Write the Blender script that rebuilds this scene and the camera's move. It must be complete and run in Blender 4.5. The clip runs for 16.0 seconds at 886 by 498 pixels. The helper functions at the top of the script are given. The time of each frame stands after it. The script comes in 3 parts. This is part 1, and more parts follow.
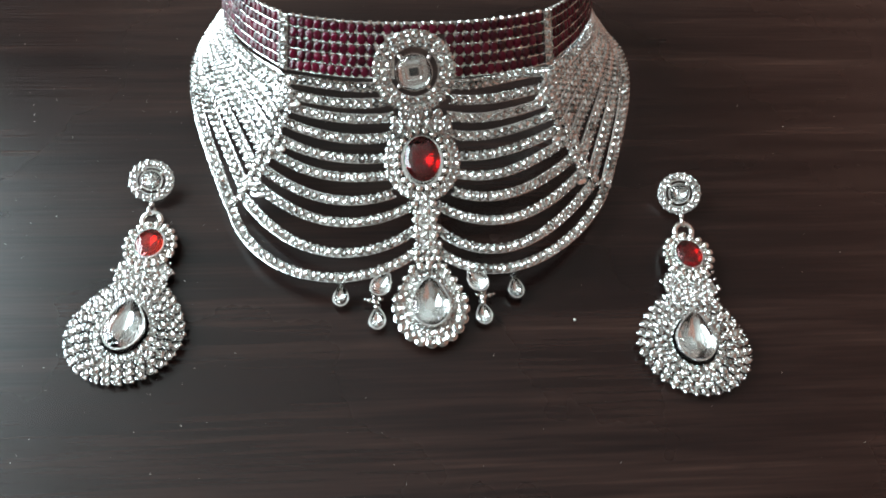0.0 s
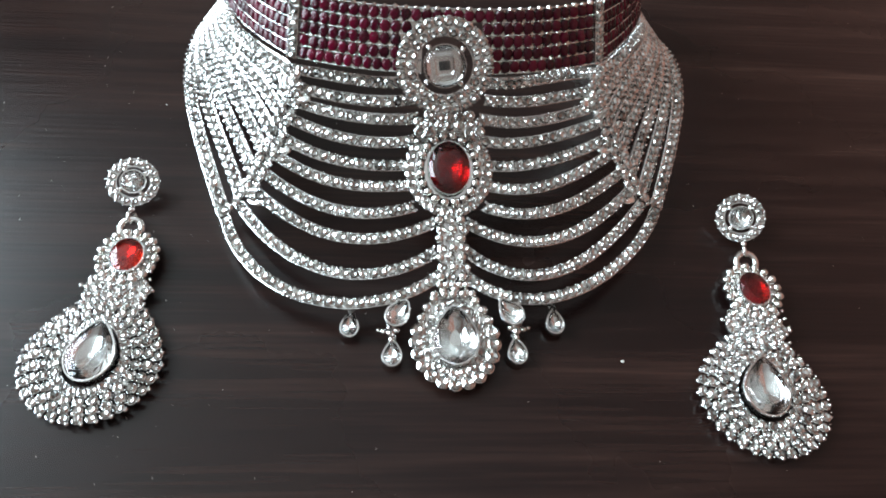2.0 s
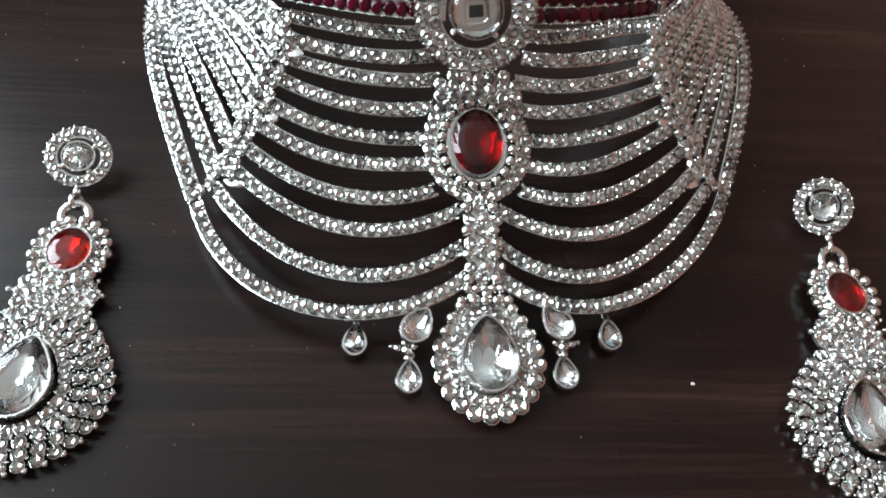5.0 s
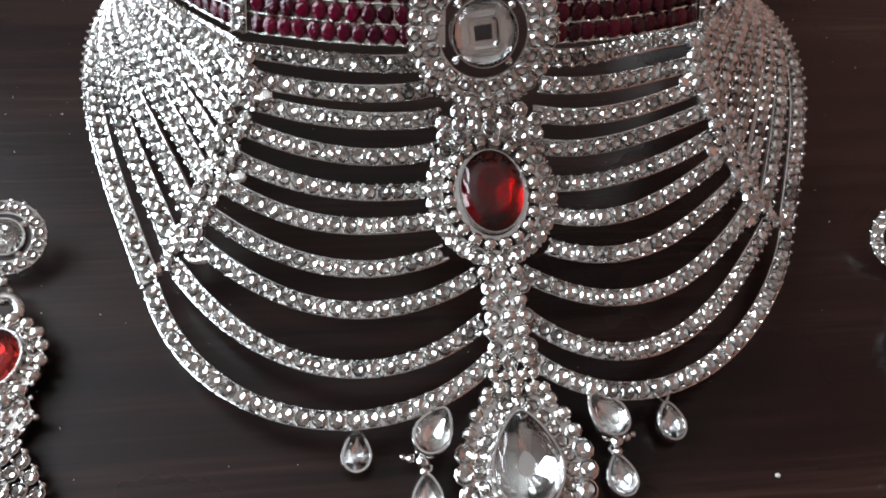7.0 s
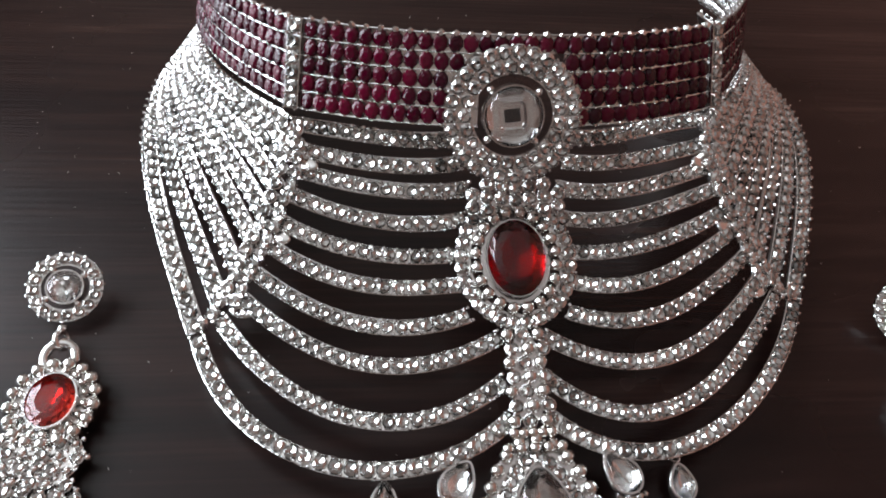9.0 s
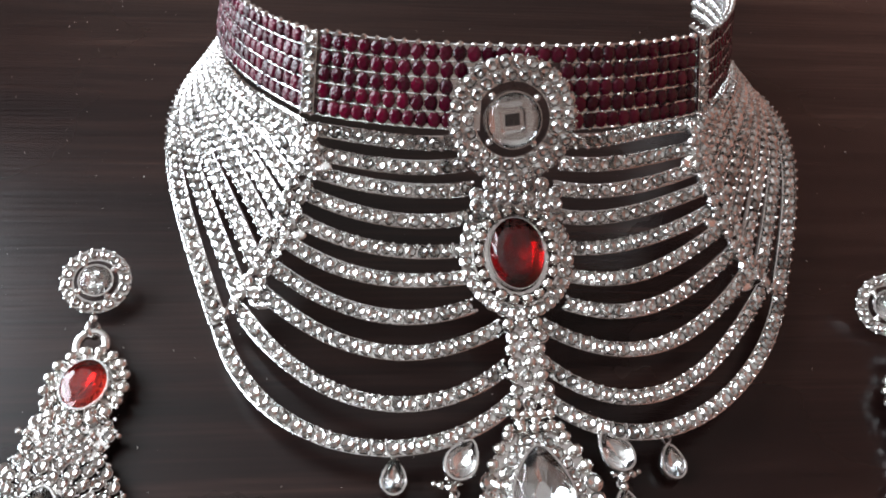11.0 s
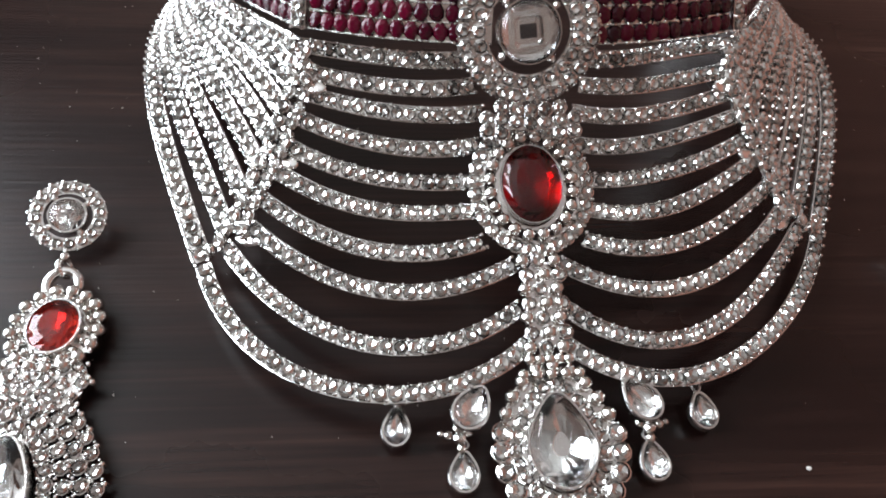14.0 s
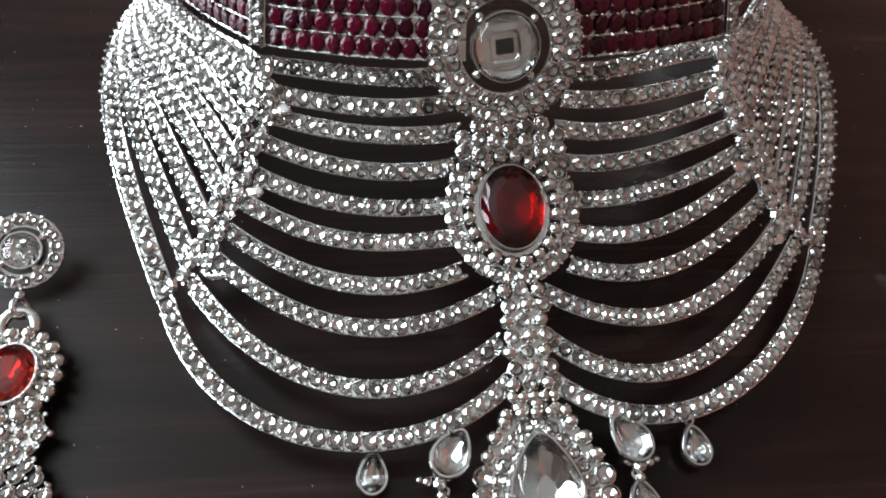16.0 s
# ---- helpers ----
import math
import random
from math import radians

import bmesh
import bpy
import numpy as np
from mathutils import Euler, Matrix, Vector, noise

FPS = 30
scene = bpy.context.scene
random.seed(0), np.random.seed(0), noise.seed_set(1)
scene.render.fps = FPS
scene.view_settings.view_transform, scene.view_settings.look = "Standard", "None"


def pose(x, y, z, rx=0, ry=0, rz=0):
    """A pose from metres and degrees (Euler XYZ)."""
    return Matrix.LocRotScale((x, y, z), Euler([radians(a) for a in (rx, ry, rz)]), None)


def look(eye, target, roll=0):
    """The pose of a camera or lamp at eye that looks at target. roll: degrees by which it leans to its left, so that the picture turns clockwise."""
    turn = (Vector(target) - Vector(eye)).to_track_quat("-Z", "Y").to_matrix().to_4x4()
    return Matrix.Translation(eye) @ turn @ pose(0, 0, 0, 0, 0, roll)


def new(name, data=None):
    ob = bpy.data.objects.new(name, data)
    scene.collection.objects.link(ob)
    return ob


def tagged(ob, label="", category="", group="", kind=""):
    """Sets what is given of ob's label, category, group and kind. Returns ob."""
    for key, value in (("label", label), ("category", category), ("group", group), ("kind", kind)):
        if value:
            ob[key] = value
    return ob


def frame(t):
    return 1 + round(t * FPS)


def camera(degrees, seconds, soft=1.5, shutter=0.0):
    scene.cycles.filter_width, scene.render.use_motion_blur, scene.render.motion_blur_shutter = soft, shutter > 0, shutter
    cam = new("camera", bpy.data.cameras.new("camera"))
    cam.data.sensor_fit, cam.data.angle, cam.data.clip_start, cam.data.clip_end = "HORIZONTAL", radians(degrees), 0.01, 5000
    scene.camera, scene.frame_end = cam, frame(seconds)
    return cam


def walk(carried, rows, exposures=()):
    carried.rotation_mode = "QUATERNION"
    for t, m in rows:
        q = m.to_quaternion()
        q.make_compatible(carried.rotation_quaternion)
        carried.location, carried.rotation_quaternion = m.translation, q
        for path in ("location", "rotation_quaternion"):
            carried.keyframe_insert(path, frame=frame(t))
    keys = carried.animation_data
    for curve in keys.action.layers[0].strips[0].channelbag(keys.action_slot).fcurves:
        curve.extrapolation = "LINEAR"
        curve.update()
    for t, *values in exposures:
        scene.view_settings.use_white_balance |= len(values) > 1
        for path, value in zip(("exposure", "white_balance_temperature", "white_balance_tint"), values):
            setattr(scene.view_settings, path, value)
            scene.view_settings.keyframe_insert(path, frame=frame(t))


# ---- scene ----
cam = camera(65.7, 16.0, soft=1.9)
PATH = [
    (0, (0.069, 0.051, 0.198), (0.206, 1.096, -1.502), 5.3),
    (0.5, (0.065, 0.05, 0.194), (0.228, 1.086, -1.509), 7.5),
    (1, (0.064, 0.057, 0.184), (0.224, 1.13, -1.497), 7.8),
    (1.5, (0.065, 0.063, 0.177), (0.234, 1.14, -1.5), 8.1),
    (2, (0.062, 0.07, 0.171), (0.214, 1.155, -1.502), 7.7),
    (2.5, (0.065, 0.073, 0.167), (0.251, 1.15, -1.508), 8.9),
    (3, (0.067, 0.075, 0.167), (0.258, 1.162, -1.5), 8.7),
    (3.5, (0.067, 0.076, 0.164), (0.279, 1.158, -1.504), 9.9),
    (4, (0.067, 0.079, 0.157), (0.283, 1.132, -1.53), 11.1),
    (4.2, (0.065, 0.081, 0.153), (0.273, 1.12, -1.543), 11.3),
    (6.3, (0.045, 0.115, 0.121), (0.281, 1.157, -1.569), 10.0),
    (6.5, (0.047, 0.117, 0.119), (0.275, 1.144, -1.582), 9.4),
    (7, (0.054, 0.12, 0.121), (0.281, 1.175, -1.563), 8.0),
    (7.5, (0.053, 0.114, 0.126), (0.254, 1.27, -1.494), 6.7),
    (8, (0.053, 0.115, 0.129), (0.245, 1.264, -1.497), 6.6),
    (8.5, (0.051, 0.117, 0.13), (0.245, 1.282, -1.484), 7.4),
    (11, (0.049, 0.108, 0.136), (0.228, 1.318, -1.447), 6.6),
    (11.5, (0.048, 0.1, 0.144), (0.204, 1.352, -1.408), 5.3),
    (12, (0.046, 0.092, 0.15), (0.144, 1.354, -1.399), 3.9),
    (12.5, (0.046, 0.09, 0.151), (0.129, 1.364, -1.388), 3.3),
    (13, (0.046, 0.091, 0.132), (0.162, 1.362, -1.407), 5.3),
    (13.5, (0.046, 0.1, 0.13), (0.19, 1.291, -1.47), 6.4),
    (14, (0.049, 0.11, 0.12), (0.226, 1.254, -1.511), 6.9),
    (14.5, (0.052, 0.125, 0.112), (0.251, 1.178, -1.577), 7.4),
    (15, (0.052, 0.125, 0.116), (0.243, 1.19, -1.566), 6.7),
    (15.5, (0.051, 0.122, 0.116), (0.242, 1.2, -1.558), 7.1),
    (16, (0.054, 0.123, 0.12), (0.232, 1.197, -1.558), 6.1),
]
EXPOSURES = [(0, 0.09, 6350, 1), (0.5, 0.28, 6300, 2), (1, 0.06, 6250, 5), (1.5, 0.06, 6250, 6), (2, 0.02, 6250, 5), (2.5, -0.16, 6300, 6), (3, -0.22, 6350, 6), (4, -0.22, 6350, 6), (6.5, -0.34, 6450, 10), (7.5, -0.48, 6700, 18), (8.5, -0.46, 6700, 17), (11, -0.14, 6700, 16), (13, -0.12, 6700, 16), (14, -0.14, 6750, 16), (14.5, -0.64, 6900, 18), (15, -0.74, 6850, 13), (15.5, -0.70, 6700, 11), (16, -0.48, 6550, 10)]
walk(cam, [(t, look(eye, target, roll)) for t, eye, target, roll in PATH], EXPOSURES)

# ---------------------------------------------------------------- world, sun, window light, exposure
world = bpy.data.worlds.new("sky")
scene.world = world
world.use_nodes = True
wn = world.node_tree
sky = wn.nodes.new("ShaderNodeTexSky")
sky.sky_type, sky.sun_disc = "NISHITA", False
sky.sun_elevation, sky.sun_rotation = radians(38), radians(200)
wn.links.new(sky.outputs[0], wn.nodes["Background"].inputs[0])
wn.nodes["Background"].inputs[1].default_value = 0.12
sun = new("sun", bpy.data.lights.new("sun", "SUN"))
sun.data.energy, sun.data.angle, sun.data.color = 2.0, radians(0.5), (1.0, 0.95, 0.88)
sun.matrix_world = look((3, 6, 6), (0, 0, 0))
WINDOW = dict(x=-1.50, y=0.66, z=0.92, wide=1.75, high=1.8)
day = new("window_daylight", bpy.data.lights.new("window_daylight", "AREA"))
day.data.shape, day.data.size, day.data.size_y = "RECTANGLE", WINDOW["wide"], WINDOW["high"]
day.data.energy, day.data.color = 148.0, (0.80, 0.92, 1.0)
day.matrix_world = look((WINDOW["x"] - 0.05, WINDOW["y"], WINDOW["z"]), (0, WINDOW["y"] - 0.1, WINDOW["z"] - 0.3))


# ---------------------------------------------------------------- materials
def material(name, color, rough=0.5, metal=0.0, **more):
    m = bpy.data.materials.new(name)
    m.use_nodes = True
    b = m.node_tree.nodes["Principled BSDF"]
    b.inputs["Base Color"].default_value = (*color, 1)
    b.inputs["Roughness"].default_value = rough
    b.inputs["Metallic"].default_value = metal
    for key, value in more.items():
        b.inputs[key.replace("_", " ")].default_value = value
    return m


def nodes_of(m):
    return m.node_tree.nodes, m.node_tree.links, m.node_tree.nodes["Principled BSDF"]


def noise_node(n, l, scale, detail=4.0, stretch=None, coords="Object"):
    tex = n.new("ShaderNodeTexNoise")
    tex.inputs["Scale"].default_value, tex.inputs["Detail"].default_value = scale, detail
    tc = n.new("ShaderNodeTexCoord")
    if stretch:
        mp = n.new("ShaderNodeMapping")
        mp.inputs["Scale"].default_value = stretch
        l.new(tc.outputs[coords], mp.inputs[0])
        l.new(mp.outputs[0], tex.inputs["Vector"])
    else:
        l.new(tc.outputs[coords], tex.inputs["Vector"])
    return tex


def ramp_node(n, l, source, stops):
    r = n.new("ShaderNodeValToRGB")
    while len(r.color_ramp.elements) < len(stops):
        r.color_ramp.elements.new(0.5)
    for e, (at, c) in zip(r.color_ramp.elements, stops):
        e.position, e.color = at, (*c, 1)
    l.new(source, r.inputs[0])
    return r


def bumped(m, scale, strength, distance, detail=3.0, stretch=None):
    n, l, b = nodes_of(m)
    tex = noise_node(n, l, scale, detail, stretch)
    bump = n.new("ShaderNodeBump")
    bump.inputs["Strength"].default_value, bump.inputs["Distance"].default_value = strength, distance
    l.new(tex.outputs[0], bump.inputs["Height"])
    l.new(bump.outputs[0], b.inputs["Normal"])
    return tex


def piece_random(n, l):
    """One random number for each stone, whether it is an object of its own or one island of a row."""
    info, geo = n.new("ShaderNodeObjectInfo"), n.new("ShaderNodeNewGeometry")
    add = n.new("ShaderNodeMath")
    l.new(info.outputs["Random"], add.inputs[0])
    l.new(geo.outputs["Random Per Island"], add.inputs[1])
    wrap = n.new("ShaderNodeMath")
    wrap.operation = "FRACT"
    l.new(add.outputs[0], wrap.inputs[0])
    return wrap.outputs[0]


silver = material("cast_silver", (0.78, 0.77, 0.75), 0.2, 1.0)
tex = bumped(silver, 900, 0.25, 0.0004)
n, l, b = nodes_of(silver)
r = ramp_node(n, l, noise_node(n, l, 260, 3).outputs[0], [(0.3, (0.10,) * 3), (0.7, (0.25,) * 3)])
l.new(r.outputs[0], b.inputs["Roughness"])

polished = material("polished_silver", (0.72, 0.705, 0.675), 0.05, 1.0)
bumped(polished, 900, 0.12, 0.0003)

crystal_mat = material("foiled_crystal", (0.72, 0.72, 0.70), 0.09, 0.9, Coat_Weight=0.5, Coat_Roughness=0.03)
n, l, b = nodes_of(crystal_mat)
r = ramp_node(n, l, piece_random(n, l), [(0.0, (0.22, 0.218, 0.208)), (0.12, (0.42, 0.418, 0.400)), (0.6, (0.57, 0.567, 0.545)), (1.0, (0.74, 0.735, 0.71))])
l.new(r.outputs[0], b.inputs["Base Color"])

def inner_facets(m, scale, strength):
    """The cut back of a foiled stone: small tilted facets seen through its top."""
    n, l, b = nodes_of(m)
    geo, vor, bump = n.new("ShaderNodeNewGeometry"), n.new("ShaderNodeTexVoronoi"), n.new("ShaderNodeBump")
    vor.inputs["Scale"].default_value = scale
    l.new(geo.outputs["Position"], vor.inputs["Vector"])
    bump.inputs["Strength"].default_value, bump.inputs["Distance"].default_value = strength, 0.0006
    l.new(vor.outputs["Distance"], bump.inputs["Height"])
    l.new(bump.outputs[0], b.inputs["Normal"])


red_mat = material("foiled_red_crystal", (0.22, 0.008, 0.022), 0.10, 0.0, Specular_IOR_Level=0.35, Coat_Weight=0.15, Coat_Roughness=0.04)
inner_facets(red_mat, 1300, 0.25)
n, l, b = nodes_of(red_mat)
r = ramp_node(n, l, piece_random(n, l), [(0.0, (0.028, 0.0005, 0.0056)), (0.5, (0.055, 0.0010, 0.0095)), (1.0, (0.095, 0.0020, 0.015))])
l.new(r.outputs[0], b.inputs["Base Color"])

clear_glass = material("clear_cut_glass", (0.97, 0.98, 0.98), 0.0, 0.0, Transmission_Weight=1.0, IOR=1.55)
red_foil = material("satin_foil", (0.84, 0.80, 0.78), 0.22, 1.0)
ruby_glass = material("ruby_cut_glass", (0.42, 0.003, 0.008), 0.0, 0.0, Transmission_Weight=1.0, IOR=1.6)
# lit copy of the ruby glass: the light on it is in the colour
ruby_lit = material("ruby_cut_glass_as_lit", (0.80, 0.030, 0.012), 0.0, 0.0, Transmission_Weight=1.0, IOR=1.6)
foil = material("mirror_foil", (0.92, 0.92, 0.91), 0.15, 1.0)

wood = material("dark_wood", (0.05, 0.03, 0.025), 0.3, Specular_IOR_Level=0.31)
n, l, b = nodes_of(wood)
grain = noise_node(n, l, 1.0, 6, (6, 130, 1))
fine = noise_node(n, l, 1.0, 5, (28, 900, 1))
mixed = n.new("ShaderNodeMix")
mixed.inputs[0].default_value = 0.4
l.new(grain.outputs[0], mixed.inputs[2])
l.new(fine.outputs[0], mixed.inputs[3])
r = ramp_node(n, l, mixed.outputs[0], [(0.30, (0.0050, 0.0021, 0.0019)), (0.47, (0.0105, 0.0043, 0.0036)), (0.60, (0.021, 0.0095, 0.0074)), (0.76, (0.050, 0.0245, 0.0180))])
l.new(r.outputs[0], b.inputs["Base Color"])
r2 = ramp_node(n, l, noise_node(n, l, 9, 5).outputs[0], [(0.3, (0.22,) * 3), (0.7, (0.33,) * 3)])
l.new(r2.outputs[0], b.inputs["Roughness"])
bump = n.new("ShaderNodeBump")
bump.inputs["Strength"].default_value, bump.inputs["Distance"].default_value = 0.22, 0.0004
l.new(fine.outputs[0], bump.inputs["Height"])
l.new(bump.outputs[0], b.inputs["Normal"])

plaster = material("brown_wall_paint", (0.27, 0.21, 0.18), 0.8)
# redder than the other walls, to warm the light bounced from the right
warm_bounce_plaster = material("warm_bounce_paint", (0.36, 0.17, 0.125), 0.8)
bumped(warm_bounce_plaster, 60, 0.2, 0.002)
bumped(plaster, 60, 0.2, 0.002)
white_paint = material("grey_ceiling_paint", (0.50, 0.48, 0.455), 0.85)
bumped(white_paint, 80, 0.2, 0.002)
floor_mat = material("stone_floor", (0.32, 0.28, 0.24), 0.5)
bumped(floor_mat, 12, 0.2, 0.002)
frame_mat = material("window_frame_paint", (0.75, 0.75, 0.74), 0.45)
dust_mat = material("pale_dust", (0.62, 0.60, 0.57), 0.9)
# near-black, for the dark reflection painted behind the round stone
reflection_mat = material("dark_reflection", (0.03, 0.03, 0.032), 0.5, 0.4)


# ---------------------------------------------------------------- mesh building
MM = 0.001


class Sheaf:
    """Collects vertices and faces of one mesh, in millimetres."""

    def __init__(self):
        self.v, self.f = [], []

    def add(self, shape, m):
        base = len(self.v)
        self.v += [tuple(m @ Vector(p)) for p in shape[0]]
        self.f += [tuple(base + i for i in face) for face in shape[1]]

    def raw(self, verts, faces):
        base = len(self.v)
        self.v += [tuple(p) for p in verts]
        self.f += [tuple(base + i for i in face) for face in faces]

    def mesh(self, name, mat, smooth=False):
        me = bpy.data.meshes.new(name)
        me.from_pydata([(x * MM, y * MM, z * MM) for x, y, z in self.v], [], self.f)
        me.materials.append(mat)
        if smooth:
            me.polygons.foreach_set("use_smooth", [True] * len(me.polygons))
        me.update()
        return me


def link(name, me, parent, label="", at=None):
    ob = new(name, me)
    ob.parent = parent
    if at is not None:
        ob.matrix_basis = at
    if label:
        ob["label"] = label
    return ob


def part(name, sheaf, mat, parent, label="", smooth=False, at=None):
    return link(name, sheaf.mesh(name, mat, smooth), parent, label, at)


def rings_shape(outlines, close_top=True, close_bottom=False):
    """A solid of stacked outlines, each a list of points of equal number."""
    k = len(outlines[0])
    verts = [p for ring in outlines for p in ring]
    faces = []
    for j in range(len(outlines) - 1):
        for i in range(k):
            a, b2 = j * k + i, j * k + (i + 1) % k
            faces.append((a, b2, b2 + k, a + k))
    if close_bottom:
        faces.append(tuple(reversed(range(k))))
    if close_top:
        faces.append(tuple(range((len(outlines) - 1) * k, len(outlines) * k)))
    return verts, faces


def circle(r, z, k, turn=0.0):
    return [(r * math.cos(2 * math.pi * i / k + turn), r * math.sin(2 * math.pi * i / k + turn), z) for i in range(k)]


# a small round chaton: girdle, crown facets, table
def chaton_shape():
    """Girdle, eight crown facets, and the foiled pavilion seen sunk inside the table."""
    k = 8
    girdle, table_edge = circle(1.0, 0.08, k), circle(0.66, 0.40, k, 0.39)
    verts = circle(1.0, -0.5, k) + girdle + table_edge + circle(0.34, 0.24, 4, 0.6) + [(0.05, -0.04, 0.10)]
    faces = [(i, (i + 1) % k, k + (i + 1) % k, k + i) for i in range(k)]
    for i in range(k):
        j = (i + 1) % k
        faces += [(k + i, k + j, 2 * k + i), (k + j, 2 * k + j, 2 * k + i)]
    for q in range(4):
        e, mid, nxt = 2 * k + 2 * q, 3 * k + q, 3 * k + (q + 1) % 4
        f, g = 2 * k + 2 * q + 1, 2 * k + (2 * q + 2) % k
        faces += [(e, f, mid), (f, g, nxt), (f, nxt, mid), (mid, nxt, 3 * k + 4)]
    return verts, faces


CHATON = chaton_shape()
CUP = rings_shape([circle(1.16, -0.7, 10), circle(1.18, 0.02, 10), circle(1.02, 0.10, 10)], close_top=False)


def ball_shape(k=8):
    rows = [circle(max(math.sin(a), 0.02), -math.cos(a), k, 0.2 * i) for i, a in enumerate([0.35, 0.9, 1.57, 2.2, 2.8])]
    return rings_shape(rows, True, True)


BALL = ball_shape()
BEAD = rings_shape([circle(0.75, -0.6, 6), circle(1.0, 0.0, 6, 0.5), circle(0.6, 0.75, 6)], True)


def frame_at(p, normal, along, size=1.0, twist=0.0):
    zax = Vector(normal).normalized()
    xax = (Vector(along) - zax * Vector(along).dot(zax)).normalized()
    m = Matrix((xax, zax.cross(xax), zax)).transposed().to_4x4()
    m.translation = Vector(p)
    return m @ Matrix.Rotation(twist, 4, "Z") @ Matrix.Scale(size, 4)


def in_metres(m):
    out = m.copy()
    out.translation = m.translation * MM
    return out @ Matrix.Scale(MM, 4)


def unit_mesh(name, shape, mat):
    me = bpy.data.meshes.new(name)
    me.from_pydata(shape[0], [], shape[1])
    me.materials.append(mat)
    me.update()
    return me


CRYSTAL_MESH = unit_mesh("crystal", CHATON, crystal_mat)


def squarish(r, z):
    """Eight corners of a cushion outline."""
    return [(r * c * math.cos(a), r * c * math.sin(a), z) for a, c in ((math.pi / 4 * i + math.pi / 8, 1.06) for i in range(8))]


CUSHION = rings_shape([squarish(1.0, -0.5), squarish(1.0, 0.12), squarish(0.82, 0.34), squarish(0.45, 0.48)])
RED_MESH = unit_mesh("red_crystal", CUSHION, red_mat)
rnd = random.Random(7)


def wobble(m, amount=0.10):
    """Hand-set stones are never quite level."""
    return m @ Euler((rnd.uniform(-amount, amount), rnd.uniform(-amount, amount), rnd.uniform(0, 0.8))).to_matrix().to_4x4()


def bezier(p, t):
    a, b2, c, d = (Vector(q) for q in p)
    s = 1 - t
    return a * s ** 3 + b2 * (3 * t * s * s) + c * (3 * t * t * s) + d * t ** 3


def even(curve, pitch, count=160):
    """Points at an even pitch on a curve given as a function of 0 to 1: their parameters."""
    pts = [curve(i / count) for i in range(count + 1)]
    run = [0.0]
    for a, b2 in zip(pts, pts[1:]):
        run.append(run[-1] + (b2 - a).length)
    k = max(2, round(run[-1] / pitch))
    return [float(np.interp((i + 0.5) * run[-1] / k, run, np.linspace(0, 1, count + 1))) for i in range(k)]


SECTION = [(-1.45, -0.95), (1.45, -0.95), (1.60, -0.65), (1.62, -0.08), (1.46, 0.0), (1.30, -0.45), (-1.30, -0.45), (-1.46, 0.0), (-1.62, -0.08), (-1.60, -0.65)]


def strip(sheaf, curve, normal, steps, section=SECTION, size=1.0):
    """A metal strip swept along a curve."""
    k = len(section)
    verts, faces = [], []
    for i in range(steps + 1):
        t = i / steps
        p = curve(t)
        along = (curve(min(t + 0.01, 1)) - curve(max(t - 0.01, 0))).normalized()
        up = normal(t)
        up = (up - along * up.dot(along)).normalized()
        side = along.cross(up)
        verts += [p + side * (x * size) + up * (z * size) for x, z in section]
    for i in range(steps):
        for j in range(k):
            a, b2 = i * k + j, i * k + (j + 1) % k
            faces.append((a, b2, b2 + k, a + k))
    faces.append(tuple(range(k)))
    faces.append(tuple(reversed(range(steps * k, steps * k + k))))
    sheaf.raw(verts, faces)


def stone_strand(name, parent, curve, normal, wide=1.0, pitch=2.8, radius=1.34, label="", prong=0.30, level=0.10):
    """A strip with a row of claw-set stones; each stone is an object of its own."""
    metal = Sheaf()
    ts = even(curve, pitch)
    strip(metal, curve, normal, max(8, len(ts)), size=wide)
    places = []
    for i, t in enumerate(ts):
        p, up = curve(t), normal(t)
        along = curve(min(t + 0.01, 1)) - curve(max(t - 0.01, 0))
        m = frame_at(p + up.normalized() * 0.15, up, along)
        places.append(wobble(m, level) @ Matrix.Scale(radius, 4))
        for end in (-1, 1):
            for sidez in (-1, 1):
                if end == -1 or i == len(ts) - 1:
                    metal.add(BEAD, m @ Matrix.Translation((end * pitch / 2, sidez * 1.30 * wide + rnd.uniform(-0.08, 0.08), 0.32)) @ Matrix.Scale(prong * rnd.uniform(0.85, 1.2), 4))
    strand = part(name, metal, silver, parent, label)
    for m in places:
        link("crystal", CRYSTAL_MESH, strand, at=in_metres(m))
    return strand


# ---------------------------------------------------------------- the room, kept plain
def box(name, lo, hi, mat, parent=None, bevel=0.0, label=""):
    bm = bmesh.new()
    bmesh.ops.create_cube(bm, size=1)
    for v in bm.verts:
        v.co = Vector([(lo[i] + hi[i]) / 2 + v.co[i] * (hi[i] - lo[i]) for i in range(3)])
    if bevel:
        bmesh.ops.bevel(bm, geom=bm.edges[:], offset=bevel, segments=3, affect="EDGES", profile=0.5)
    me = bpy.data.meshes.new(name)
    bm.to_mesh(me)
    bm.free()
    me.materials.append(mat)
    return link(name, me, parent, label)


X0, X1, Y0, Y1, Z0, Z1 = -1.55, 1.45, -1.6, 2.4, -0.75, 1.95
W = WINDOW
tagged(box("floor", (X0 - 0.2, Y0 - 0.2, Z0 - 0.1), (X1 + 0.2, Y1 + 0.2, Z0), floor_mat), "plain stone floor under the table", "floor", kind="structure")
tagged(box("ceiling", (X0 - 0.2, Y0 - 0.2, Z1), (X1 + 0.2, Y1 + 0.2, Z1 + 0.1), white_paint), "plain pale grey painted ceiling", "ceiling", kind="structure")
